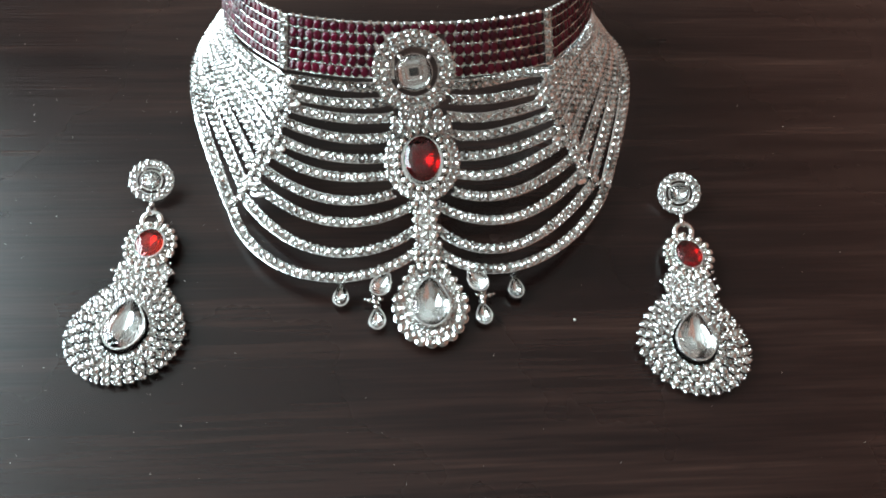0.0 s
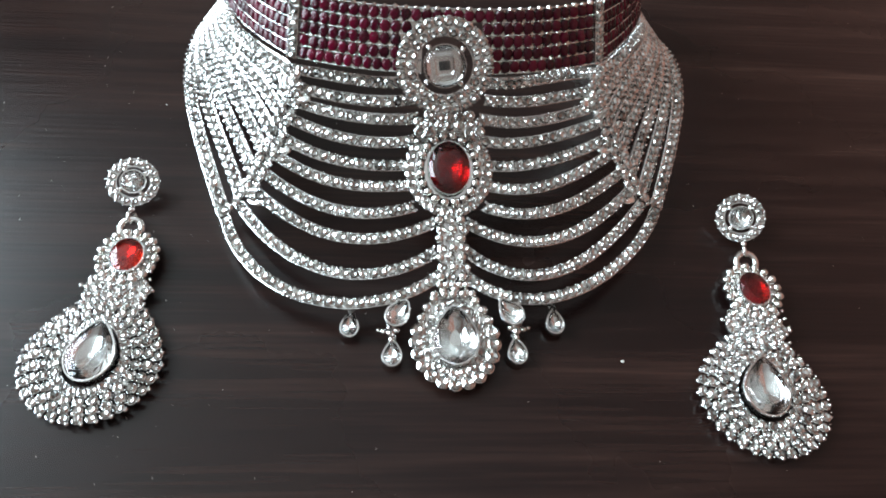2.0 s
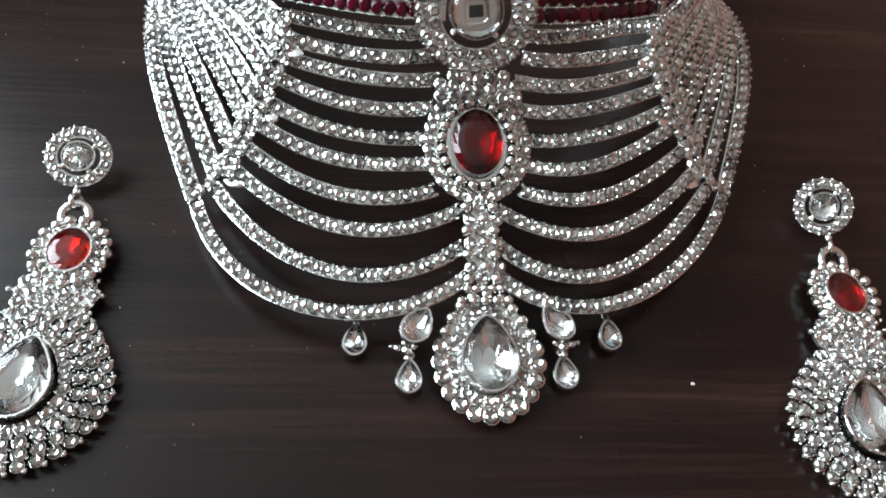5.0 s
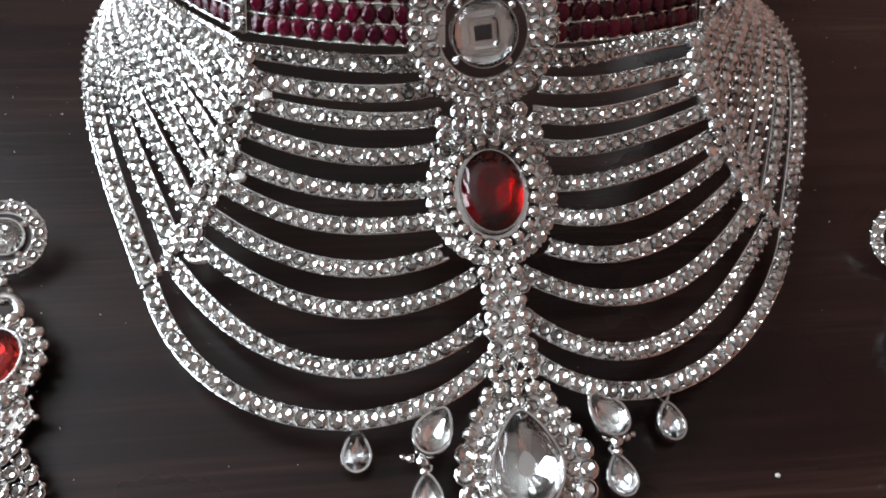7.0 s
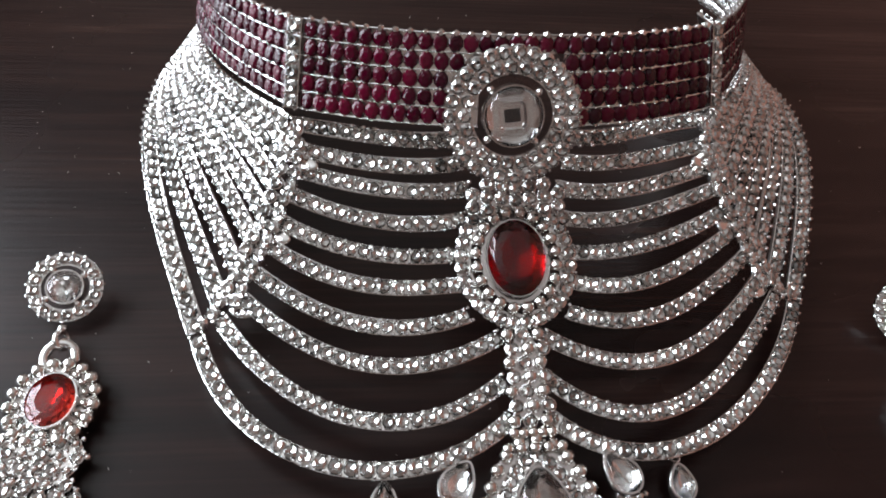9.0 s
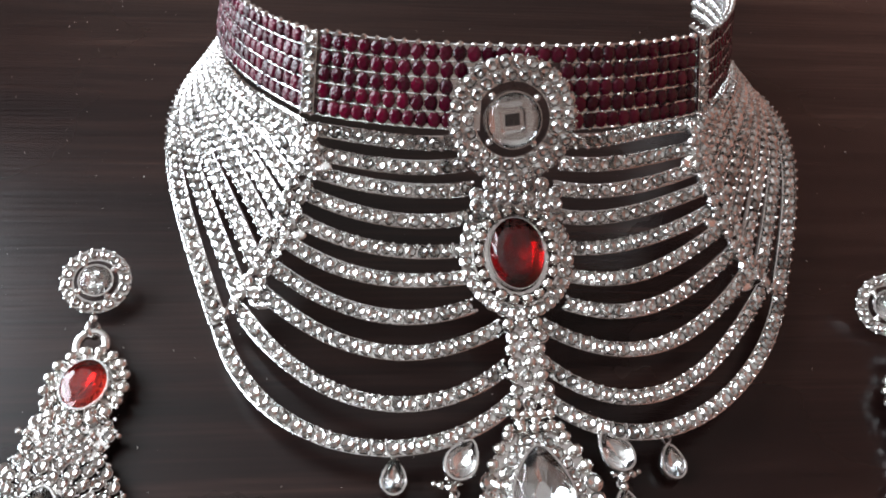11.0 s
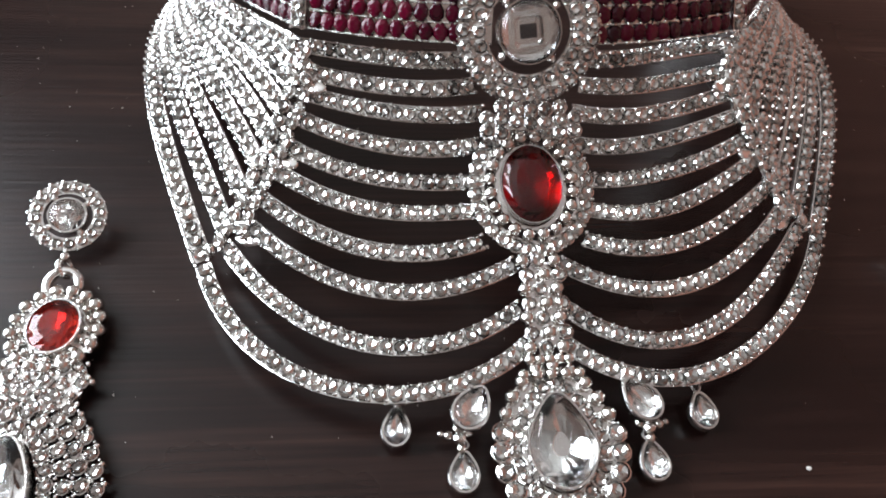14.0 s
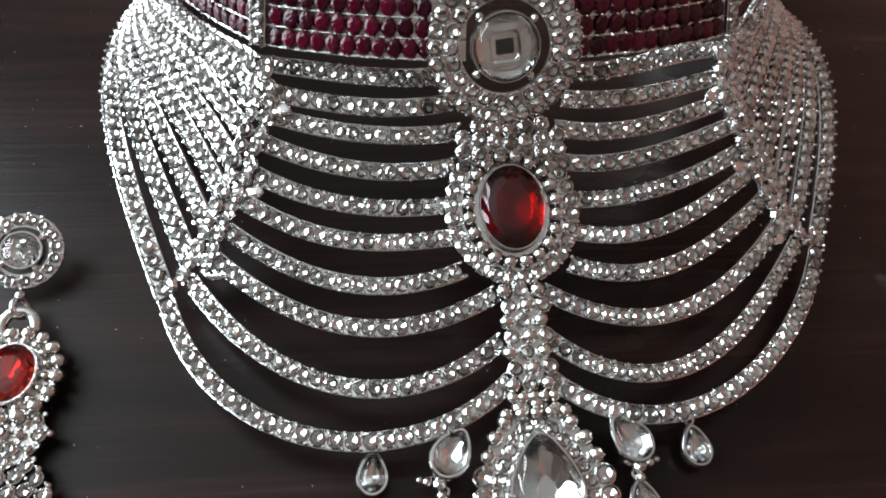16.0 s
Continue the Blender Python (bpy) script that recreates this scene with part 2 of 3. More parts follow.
# out of view; stands close and reddish to throw warm light on the right side
tagged(box("wall_east", (X1, Y0 - 0.2, Z0), (X1 + 0.2, Y1 + 0.2, Z1), warm_bounce_plaster), "unseen reddish brown wall added to bounce warm light", "wall", kind="structure")
tagged(box("wall_north", (X0, Y1, Z0), (X1, Y1 + 0.2, Z1), plaster), "plain brown painted wall", "wall", kind="structure")
tagged(box("wall_south", (X0, Y0 - 0.2, Z0), (X1, Y0, Z1), plaster), "plain brown painted wall", "wall", kind="structure")
wa, wb = W["y"] - W["wide"] / 2, W["y"] + W["wide"] / 2
za, zb = W["z"] - W["high"] / 2, W["z"] + W["high"] / 2
west = Sheaf()
for lo, hi in (((X0 - 0.2, Y0 - 0.2, Z0), (X0, wa, Z1)), ((X0 - 0.2, wb, Z0), (X0, Y1 + 0.2, Z1)), ((X0 - 0.2, wa, Z0), (X0, wb, za)), ((X0 - 0.2, wa, zb), (X0, wb, Z1))):
    c = [(x * 1000, y * 1000, z * 1000) for z in (lo[2], hi[2]) for x, y in ((lo[0], lo[1]), (hi[0], lo[1]), (hi[0], hi[1]), (lo[0], hi[1]))]
    west.raw(c, [(3, 2, 1, 0), (4, 5, 6, 7), (0, 1, 5, 4), (1, 2, 6, 5), (2, 3, 7, 6), (3, 0, 4, 7)])
tagged(part("wall_west", west, plaster, None), "plain brown painted wall with a window opening", "wall", kind="structure")
win = tagged(new("window_1"), "white framed window that lets in daylight", "window", kind="structure")
win.location = (X0 - 0.1, W["y"], W["z"])
hw, hh = W["wide"] / 2, W["high"] / 2
for lo, hi in (((-0.03, -hw, -hh), (0.03, -hw + 0.05, hh)), ((-0.03, hw - 0.05, -hh), (0.03, hw, hh)), ((-0.03, -hw + 0.05, -hh), (0.03, hw - 0.05, -hh + 0.05)), ((-0.03, -hw + 0.05, hh - 0.05), (0.03, hw - 0.05, hh)), ((-0.025, -0.025, -hh + 0.05), (0.025, 0.025, hh - 0.05))):
    box("window_frame", lo, hi, frame_mat, win, 0.004)

# ---------------------------------------------------------------- the table
table = tagged(new("table"), "dark brown wood-grain table with a satin top", "table")
table.location = (0.25, 0.25, -0.75)
box("tabletop", (-0.75, -0.55, 0.715), (0.75, 0.55, 0.75), wood, table, 0.004, "dark brown wood-grain top")
for sx in (-1, 1):
    for sy in (-1, 1):
        box("leg", (sx * 0.68 - 0.03, sy * 0.48 - 0.03, 0.0), (sx * 0.68 + 0.03, sy * 0.48 + 0.03, 0.715), wood, table, 0.004)

# ---------------------------------------------------------------- the necklace
necklace = tagged(new("necklace"), "silver choker of clear rhinestone strands with a red stone band", "necklace")
necklace.matrix_world = pose(0.080, 0.135, 0, 0, 0, 1.5)

# centre panel: where each strand leaves the middle motif, where it meets the hinge, and how it sags between (mm)
INNER = [(12.7, 80.8, 33.6), (12.2, 78.8, 28.8), (10.6, 74.9, 25.2), (11.4, 71.3, 19.8), (12.6, 64.5, 16.6), (12.9, 57.9, 15.3), (11.7, 52.2, 12.9), (6.0, 47.5, 11.7), (5.7, 39.2, 9.1), (4.8, 32.1, 7.8)]
HINGE = [(45.0, 88.1, 31.2), (44.4, 83.4, 28.8), (45.0, 80.0, 26.3), (46.8, 76.0, 23.9), (49.1, 72.4, 20.6), (51.4, 69.1, 17.6), (54.6, 65.6, 13.5), (57.3, 61.7, 9.8), (60.5, 57.5, 7.0), (64.9, 55.3, 5.6)]
LIFT = [(0.5, -2.1), (0.0, -1.9), (0.4, -2.1), (0.3, -2.5), (0.8, -2.3), (1.7, -1.5), (1.5, -2.9), (0.7, -1.3), (2.7, -1.5), (4.1, -0.3)]
SAG = {-1: [(-2.5, 0.2), (-3.0, -1.6), (-2.8, -3.2), (-3.8, -5.3), (-2.2, -7.9), (-2.1, -12.4), (-6.5, -13.3), (-10.2, -19.5), (-15.0, -24.3), (-18.8, -29.6)],
       1: [(-1.4, 2.0), (-2.2, -1.1), (-4.5, -2.4), (-4.0, -2.7), (-2.6, -5.7), (-5.5, -10.1), (-8.0, -11.5), (-13.6, -18.8), (-20.3, -18.5), (-23.5, -19.7)]}
SETTLE = [-0.1, -0.1, -0.1, -0.1, -0.15, -0.15, -0.1, 0.0, 0.1, 0.4]
TUCK = {-1: [0, 0, 0, 0, 0, 0, 0.1, 0.2, 0.3, 0.4], 1: [0] * 10}
SKEW = [0.4, 0.3, -0.2, -0.2, 0.2, 0.7, 0.5, 0.3, 0.7, 1.7]
REACH = [0.98, 0.91, 0.84, 0.88, 0.92, 1.16, 1.02, 1.03, 0.85, 0.45]


def mixed_row(table_, i):
    j = min(int(i), len(table_) - 2)
    return Vector(table_[j]).lerp(Vector(table_[j + 1]), i - j)


def between(values, i):
    j = min(int(i), len(values) - 2)
    return values[j] + (values[j + 1] - values[j]) * (i - j)


def hinge_point(side, i):
    h = mixed_row(HINGE, i)
    return Vector((h.x - between(TUCK[side], i), h.y + side * between(SKEW, i), h.z))


def centre_point(side, i, t):
    a, h = mixed_row(INNER, i), hinge_point(side, i)
    a.x -= 1.6
    a.y += between(SETTLE, i)
    sag = [between([row[k] for row in SAG[side]], i) for k in (0, 1)]
    lift = [between([row[k] for row in LIFT], i) for k in (0, 1)]
    w = (h.x - a.x) * 0.33
    p = bezier([a, a + Vector((w, sag[0], lift[0])), h + Vector((-w * between(REACH, i), sag[1] + between(SETTLE, i), lift[1])), h], t)
    return Vector((side * p.x, p.y, p.z))


# the band: its upper edge and the way down across it
BAND_SIDE = [(42.5, 98.8, 48.4), (50.3, 106.8, 44.1), (72.8, 127.6, 39.8), (66, 155.9, 31.5)]


def band_point(side, u, v, proud=0.0):
    """u: 0 at the middle, 1 at the seam, 2 at the open end; v: 0 at the upper edge, 1 at the lower."""
    if u <= 1:
        x = 42.5 * u
        top = Vector((x, 88.5 + 10.3 * u ** 2.2, 52.5 - 4.1 * u ** 2.0))
        down = Vector((1.8 * u, -9.7, -13.9))
    else:
        s = u - 1
        top = bezier(BAND_SIDE, s)
        down = Vector((1.8 + 3.3 * s, -9.7 + 9.0 * s, -13.9 - 2.0 * s))
    p = top + down * v
    return Vector((side * p.x, p.y, p.z))


def band_normal(side, u, v=0.5):
    e = 0.01
    a = band_point(side, min(u + e, 2), v) - band_point(side, max(u - e, 0), v)
    d = band_point(side, u, 1) - band_point(side, u, 0)
    nrm = a.cross(d) * -side
    return nrm.normalized()


# side panels: strands that fan from the hinge back to the open end of the band
OUTER = {-1: [(65.3, 55.3, 5.4), (78.0, 89.3, 17.0), (89.2, 117.5, 10.5), (76.8, 154.5, 3.0)],
         1: [(63.7, 54.8, 5.1), (76.0, 87.7, 18.5), (86.6, 112.0, 17.6), (76.5, 148.3, 3.0)]}
NEAR = [(47.0, 88.5, 30.5), (55.5, 97.0, 27.5), (77.0, 120.0, 22.0), (71.0, 153.0, 12.5)]


def side_point(side, i, t):
    f = i / 9
    g = f ** 0.62
    h = hinge_point(side, i) + Vector((1.6 - 1.3 * f, 1.2 - 0.3 * f, 0.0))
    away = (Vector(NEAR[1]) - Vector(NEAR[0])).lerp(Vector(OUTER[side][1]) - Vector(OUTER[side][0]), g)
    pts = [h, h + away] + [Vector(NEAR[k]).lerp(Vector(OUTER[side][k]), f ** 0.85) for k in (2, 3)]
    p = bezier(pts, t)
    return Vector((side * p.x, p.y, p.z))


def panel_normal(point, side):
    def nrm(i, t):
        a = point(side, i, min(t + 0.02, 1)) - point(side, i, max(t - 0.02, 0))
        lo, hi = max(i - 0.5, 0), min(i + 0.5, 9)
        d = point(side, hi, t) - point(side, lo, t)
        out = a.cross(d) * -side
        return out.normalized()
    return nrm


# every other strand has wide channel-set stones, the ones between have smaller stones and fat claws
CHANNEL = dict(pitch=2.85, radius=1.40, prong=0.36)
BEADED = dict(pitch=2.6, radius=1.26, prong=0.42, level=0.22)
for side in (-1, 1):
    cn, sn = panel_normal(centre_point, side), panel_normal(side_point, side)
    for i in range(10):
        stone_strand("strand", necklace, lambda t: centre_point(side, i, t), lambda t: cn(i, t), **(CHANNEL if i % 2 else BEADED))
    for k, i in enumerate((9, 7.75, 6.5, 5.3, 4.2, 3.1, 2.0, 1.0, 0.1)):
        stone_strand("side_strand", necklace, lambda t: side_point(side, i, t), lambda t: sn(i, t), wide=1.22, pitch=2.95, radius=1.46 if k % 2 else 1.38, level=0.10 if k % 2 else 0.22, prong=0.38 if k % 2 else 0.46)
    # the two rows that run down along the hinge
    for shift, last in ((-0.9, 7.6), (1.2, 8.8)):
        def along_hinge(t):
            h = hinge_point(side, t * last)
            return Vector((side * (h.x + shift * 1.2), h.y + shift * 0.6, h.z + 0.5))
        cups, places = Sheaf(), []
        for t in even(along_hinge, 2.95):
            q = frame_at(along_hinge(t), Vector((side * (0.35 + 0.25 * t), -0.45, 0.8)), along_hinge(min(t + 0.02, 1)) - along_hinge(max(t - 0.02, 0)))
            q = wobble(q, 0.3)
            cups.add(CUP, q @ Matrix.Scale(1.3, 4))
            cups.add(BEAD, q @ Matrix.Translation((1.45, rnd.choice((-1, 1)), 0.3)) @ Matrix.Scale(0.6, 4))
            places.append(q @ Matrix.Scale(1.3, 4))
        row = part("hinge_setting", cups, silver, necklace, "row of silver cups along the hinge")
        for q in places:
            link("crystal", CRYSTAL_MESH, row, at=in_metres(q))
    # small metal tabs of the hinge
    for i in (1.5, 4.6, 7.5):
        tab = Sheaf()
        hp = hinge_point(side, i)
        q = frame_at((side * (hp.x - 2.6), hp.y - 1.2, hp.z - 0.8), (side * 0.3, -0.3, 0.9), (side, 0.5, -0.2))
        tab.add(rings_shape([circle(1.5, -0.5, 12), circle(1.7, -0.2, 12), circle(1.7, 0.3, 12), circle(1.4, 0.5, 12)], True, True), q @ Matrix.Diagonal((1.7, 0.9, 1, 1)))
        part("hinge_tab", tab, silver, necklace, "smooth silver hinge tab", True)
    # the seam of the band
    stone_strand("seam_strip", necklace, lambda t: band_point(side, 1.0, t * 1.02) + band_normal(side, 0.99) * 0.9, lambda t: band_normal(side, 0.99), pitch=2.9, radius=1.2)

# band: metal wires and claws between five rows of red stones
for side in (-1, 1):
    for lo, hi, wires in ((0.0, 0.965, "band_frame"), (1.035, 2.0, "side_band_frame")):
        metal = Sheaf()
        places = []
        for k in range(6):
            first = lo if k == 0 or lo > 0 else 0.19

            def wire(t, k=k, first=first):
                return band_point(side, first + (hi - first) * t, k / 5)
            strip(metal, wire, lambda t: band_normal(side, first + (hi - first) * t), 26, [(-0.19, -0.6), (0.19, -0.6), (0.19, 0.12), (0.0, 0.26), (-0.19, 0.12)])
            for t in even(wire, 2.85):
                metal.add(BEAD, frame_at(wire(t) + band_normal(side, first + (hi - first) * t) * 0.2, band_normal(side, first + (hi - first) * t), (1, 0, 0), (0.36 if k else 0.72) * rnd.uniform(0.8, 1.2)))
        # backing strips between the wires
        for k in range(5):
            first = lo if k == 0 or lo > 0 else 0.19

            def mid(t, k=k, first=first):
                return band_point(side, first + (hi - first) * t, (k + 0.5) / 5)
            strip(metal, mid, lambda t: band_normal(side, first + (hi - first) * t), 26, [(-1.7, -0.9), (1.7, -0.9), (1.7, -0.55), (-1.7, -0.55)])
            for t in even(mid, 2.85):
                u = first + (hi - first) * t
                p, up = mid(t), band_normal(side, u)
                if u < 1 and k > 0 and math.hypot(p.x + 2.2, (k - 2.8) * 3.8) < 11.2:
                    continue
                metal.add(BALL, Matrix.Translation(p - up * 0.95) @ Matrix.Scale(1.25, 4))
                m = frame_at(p, up, band_point(side, min(u + 0.02, 2), 0.5) - band_point(side, max(u - 0.02, 0), 0.5))
                places.append(m @ Euler((rnd.uniform(-0.16, 0.16), rnd.uniform(-0.16, 0.16), rnd.uniform(-0.1, 0.1))).to_matrix().to_4x4() @ Matrix.Diagonal((1.40, 1.66, 1.25, 1)))
        frame_ob = part(wires, metal, silver, necklace, "silver wires and claws")
        for m in places:
            link("red_crystal", RED_MESH, frame_ob, at=in_metres(m))


# ---------------------------------------------------------------- motifs: plates, rings of stones, large cut stones
def pear(k, w, up, down, z=0.0, scale=1.0, taper=0.42):
    """A pear outline: pointed end towards +y, round end towards -y."""
    pts = []
    for i in range(k):
        a = 2 * math.pi * i / k
        s, c = math.sin(a), math.cos(a)
        y = c * (up if c > 0 else down)
        x = s * w * (1 - taper * max(c, 0) ** 1.3)
        pts.append((x * scale, y * scale, z))
    return list(reversed(pts))


def oval(k, w, h, z=0.0, scale=1.0):
    return [(w * scale * math.cos(2 * math.pi * i / k), h * scale * math.sin(2 * math.pi * i / k), z) for i in range(k)]


def path_of(outline):
    pts = [Vector(p) for p in outline] + [Vector(outline[0])]

    def f(t):
        x = (t % 1.0) * (len(pts) - 1)
        j = min(int(x), len(pts) - 2)
        return pts[j].lerp(pts[j + 1], x - j)
    return f


def cut_stone(parent, outline_fn, m, glass, height=2.4, bezel=0.7, k=16, name="cut_stone", label="", cup_label="", culet=0.10, stepped=False):
    """A faceted glass stone over mirror foil, in a metal bezel; outline_fn(k, z, scale) gives its outline."""
    gem = Sheaf()

    def turned(ring, amount):
        return [tuple((Vector(ring[i]) * (1 - amount) + Vector(ring[(i + 1) % len(ring)]) * amount)) for i in range(len(ring))]
    gem.add(rings_shape([outline_fn(k, -height * 0.52, culet), turned(outline_fn(k, -height * 0.30, 0.58), 0.5), outline_fn(k, 0.0, 1.0), outline_fn(k, 0.25, 1.0), turned(outline_fn(k, height * 0.30, 0.80), 0.5), outline_fn(k, height * 0.42, 0.55)], True, True), m)
    back = Sheaf()
    if stepped:
        def squared(z, scale):
            return [(x / max(abs(x), abs(y)) * scale, y / max(abs(x), abs(y)) * scale, z) for x, y, _ in outline_fn(k, 0.0, 1.0)]
        w = Vector(outline_fn(k, 0.0, 1.0)[0]).length
        gem = Sheaf()
        gem.add(rings_shape([outline_fn(k, 0.0, 1.0), outline_fn(k, 0.25, 1.0), turned(outline_fn(k, height * 0.34, 0.86), 0.5), outline_fn(k, height * 0.46, 0.62)], True, True), m)
        turn = Matrix.Rotation(0.12, 4, "Z")
        back.add(rings_shape([squared(-height * 0.62, w * 0.24), squared(-height * 0.66, w * 0.40), squared(-height * 0.40, w * 0.47), squared(-height * 0.50, w * 0.60), squared(-height * 0.20, w * 0.67), outline_fn(k, -0.05, 1.02)], False, True), m @ turn)
    else:
        back.add(rings_shape([outline_fn(k, -height * 0.55, culet + 0.01), turned(outline_fn(k, -height * 0.33, 0.60), 0.5), outline_fn(k, -0.05, 1.02)], False, True), m)
    rim = Sheaf()
    kk = k * 2

    def grown(z, d):
        pts = [Vector(p) for p in outline_fn(kk, z, 1.0)]
        out = []
        for i, p in enumerate(pts):
            tan = (pts[(i + 1) % kk] - pts[i - 1]).normalized()
            out.append(tuple(p + Vector((tan.y, -tan.x, 0)) * d))
        return out
    rim.add(rings_shape([grown(-height * 0.8, bezel), grown(0.1, bezel), grown(0.42, bezel * 0.7), grown(0.42, bezel * 0.15), grown(0.05, 0.02), grown(-height * 0.5, 0.03)], False), m)
    bez = part("bezel", rim, silver, parent, cup_label)
    part("foil_back", back, red_foil if glass is ruby_glass else foil, bez)
    part(name, gem, glass, bez, label)
    return bez


def plate(sheaf, outer, inner, m, thick=0.9):
    """A flat ring of metal between two outlines of equal count."""
    k = len(outer)
    o = [Vector(p) for p in outer]
    n2 = [Vector(p) for p in inner]
    low = Vector((0, 0, -thick))
    shape = rings_shape([[tuple(p + low) for p in n2], [tuple(p + low) for p in o], [tuple(p) for p in o], [tuple(p) for p in n2], [tuple(p + low) for p in n2]], False)
    sheaf.add(shape, m)


def stone_ring(metal, places, outline, m, pitch, radius, lift=0.35, prongs=True, phase=0.0):
    whole = path_of(outline)

    def f(t):
        return whole(t + phase)
    for t in even(lambda s: f(min(s, 0.9999)), pitch, 240):
        p = f(t)
        along = f(t + 0.01) - f(t - 0.01)
        q = frame_at(p + Vector((0, 0, lift)), (0, 0, 1), along)
        places.append(m @ wobble(q, 0.2) @ Matrix.Scale(radius * rnd.uniform(0.94, 1.06), 4))
        metal.add(CUP, m @ q @ Matrix.Scale(radius, 4))
        if prongs:
            for sy in (-1, 1):
                metal.add(BEAD, m @ q @ Matrix.Translation((pitch / 2, sy * radius * 0.9, 0.3)) @ Matrix.Scale(0.29 * rnd.uniform(0.8, 1.2), 4))


def ball_ring(metal, outline, m, pitch, radius, lift=0.4):
    f = path_of(outline)
    for t in even(lambda s: f(min(s, 0.9999)), pitch, 240):
        metal.add(BALL, m @ Matrix.Translation(f(t) + Vector((0, 0, lift))) @ Matrix.Scale(radius * rnd.uniform(0.92, 1.08), 4))


def bead_ring(outline, m, pitch, radius, lift=0.4):
    f = path_of(outline)
    return [m @ Matrix.Translation(f(t) + Vector((0, 0, lift))) @ Matrix.Scale(radius * rnd.uniform(0.92, 1.08), 4) for t in even(lambda s: f(min(s, 0.9999)), pitch, 240)]


BEAD_MESH = unit_mesh("bead", BALL, polished)
BEAD_MESH.polygons.foreach_set("use_smooth", [True] * len(BEAD_MESH.polygons))


CUP_MESH = unit_mesh("cup", CUP, silver)


def set_cups(places, parent):
    for q in places:
        link("cup", CUP_MESH, parent, at=in_metres(q))


def set_beads(places, parent):
    for q in places:
        link("bead", BEAD_MESH, parent, at=in_metres(q))


def tilted(p, slope, spin=0.0):
    return Matrix.Translation(p) @ Matrix.Rotation(radians(slope), 4, "X") @ Matrix.Rotation(radians(spin), 4, "Z")


def single_stones(places, parent):
    for m in places:
        link("crystal", CRYSTAL_MESH, parent, at=in_metres(m))


# round medallion over the band
m = tilted((-2.2, 77.9, 42.2), 55)
metal, places = Sheaf(), []
plate(metal, oval(48, 13.0, 12.7), oval(48, 7.7, 7.7), m)
stone_ring(metal, places, oval(48, 12.0, 11.7), m, 2.75, 1.25)
stone_ring(metal, places, oval(48, 9.2, 9.1), m, 2.7, 1.22)
for a in range(4):
    metal.add(BALL, m @ Matrix.Rotation(a * math.pi / 2 + 0.75, 4, "Z") @ Matrix.Translation((6.6, 0, 0.0)) @ Matrix.Scale(0.8, 4))
med = part("round_medallion", metal, silver, necklace, "silver ring set with two rows of clear stones")
single_stones(places, med)
round_bezel = cut_stone(necklace, lambda k, z, s: oval(k, 5.6, 5.6, z, s), m @ Matrix.Translation((0, 0, 0.9)), clear_glass, 2.8, 0.32, 20, "round_cut_stone", "clear round cut glass stone", "round silver bezel", culet=0.36, stepped=True)
# a dark reflection in the stone's back, put in as a black square
reflection = Sheaf()
reflection.add(rings_shape([[(x * 1.55, y * 1.25, z) for x, y in ((1, 1), (-1, 1), (-1, -1), (1, -1))] for z in (-0.80, -0.76)], True, True), m @ Matrix.Rotation(0.12, 4, "Z"))
part("painted_reflection", reflection, reflection_mat, round_bezel, "small dark square behind the stone, painted as a dark reflection")

# oval medallion with the red stone
m = tilted((0, 61.8, 17.5), 20)
metal, places = Sheaf(), []
plate(metal, oval(48, 12.3, 14.0), oval(48, 9.3, 11.1), m)
plate(metal, oval(48, 7.2, 9.0), oval(48, 6.2, 8.2), m)
stone_ring(metal, places, oval(48, 11.2, 12.9), m, 2.75, 1.3)
beads = bead_ring(oval(48, 8.3, 10.2), m, 2.95, 1.42, 0.8)
med = part("oval_medallion", metal, silver, necklace, "silver oval ring of balls and clear stones")
set_beads(beads, med)
single_stones(places, med)
cut_stone(necklace, lambda k, z, s: oval(k, 6.0, 8.0, z, s), m @ Matrix.Translation((0, 0.3, 1.0)), ruby_glass, 3.2, 0.30, 18, "oval_red_stone", "deep red oval cut glass stone", "oval silver bezel")

# stem between the oval and the pendant
m = tilted((0, 39, 10.6), 17)
metal, places = Sheaf(), []
plate(metal, oval(24, 3.4, 9.0), oval(24, 0.5, 0.5), m)
beads, cups = [], []
for r_ in range(7):
    for c_ in range(-1, 2):
        y, x = -8.2 + r_ * 2.75, c_ * 3.1 + (0.5 if r_ % 2 else -0.3)
        if (r_ + c_) % 2:
            beads.append(m @ Matrix.Translation((x, y, 0.8)) @ Matrix.Scale(1.45, 4))
        else:
            q = Matrix.Translation((x, y, 0.5))
            cups.append(m @ q @ Matrix.Scale(1.25, 4))
            places.append(m @ wobble(q, 0.2) @ Matrix.Scale(1.25, 4))
stem = part("stem", metal, silver, necklace, "silver stem of balls and clear stones")
set_beads(beads, stem)
set_cups(cups, stem)
single_stones(places, stem)

# bridge of stones between the two medallions
m = tilted((0, 71.0, 25.5), 35)
metal, places = Sheaf(), []
plate(metal, oval(24, 8.5, 1.0), oval(24, 0.5, 0.3), m)
cups = []
for r_, c_ in [(0, c) for c in range(-3, 4)] + [(1, c) for c in range(-2, 3)] + [(-1, c) for c in (-3, -2, 2, 3)]:
    q = Matrix.Translation((c_ * 2.9, 0.4 * abs(c_) + r_ * 2.5, 0.5))
    cups.append(m @ q @ Matrix.Scale(1.3, 4))
    places.append(m @ wobble(q, 0.2) @ Matrix.Scale(1.3, 4))
bridge = part("bridge", metal, silver, necklace)
set_cups(cups, bridge)
single_stones(places, bridge)

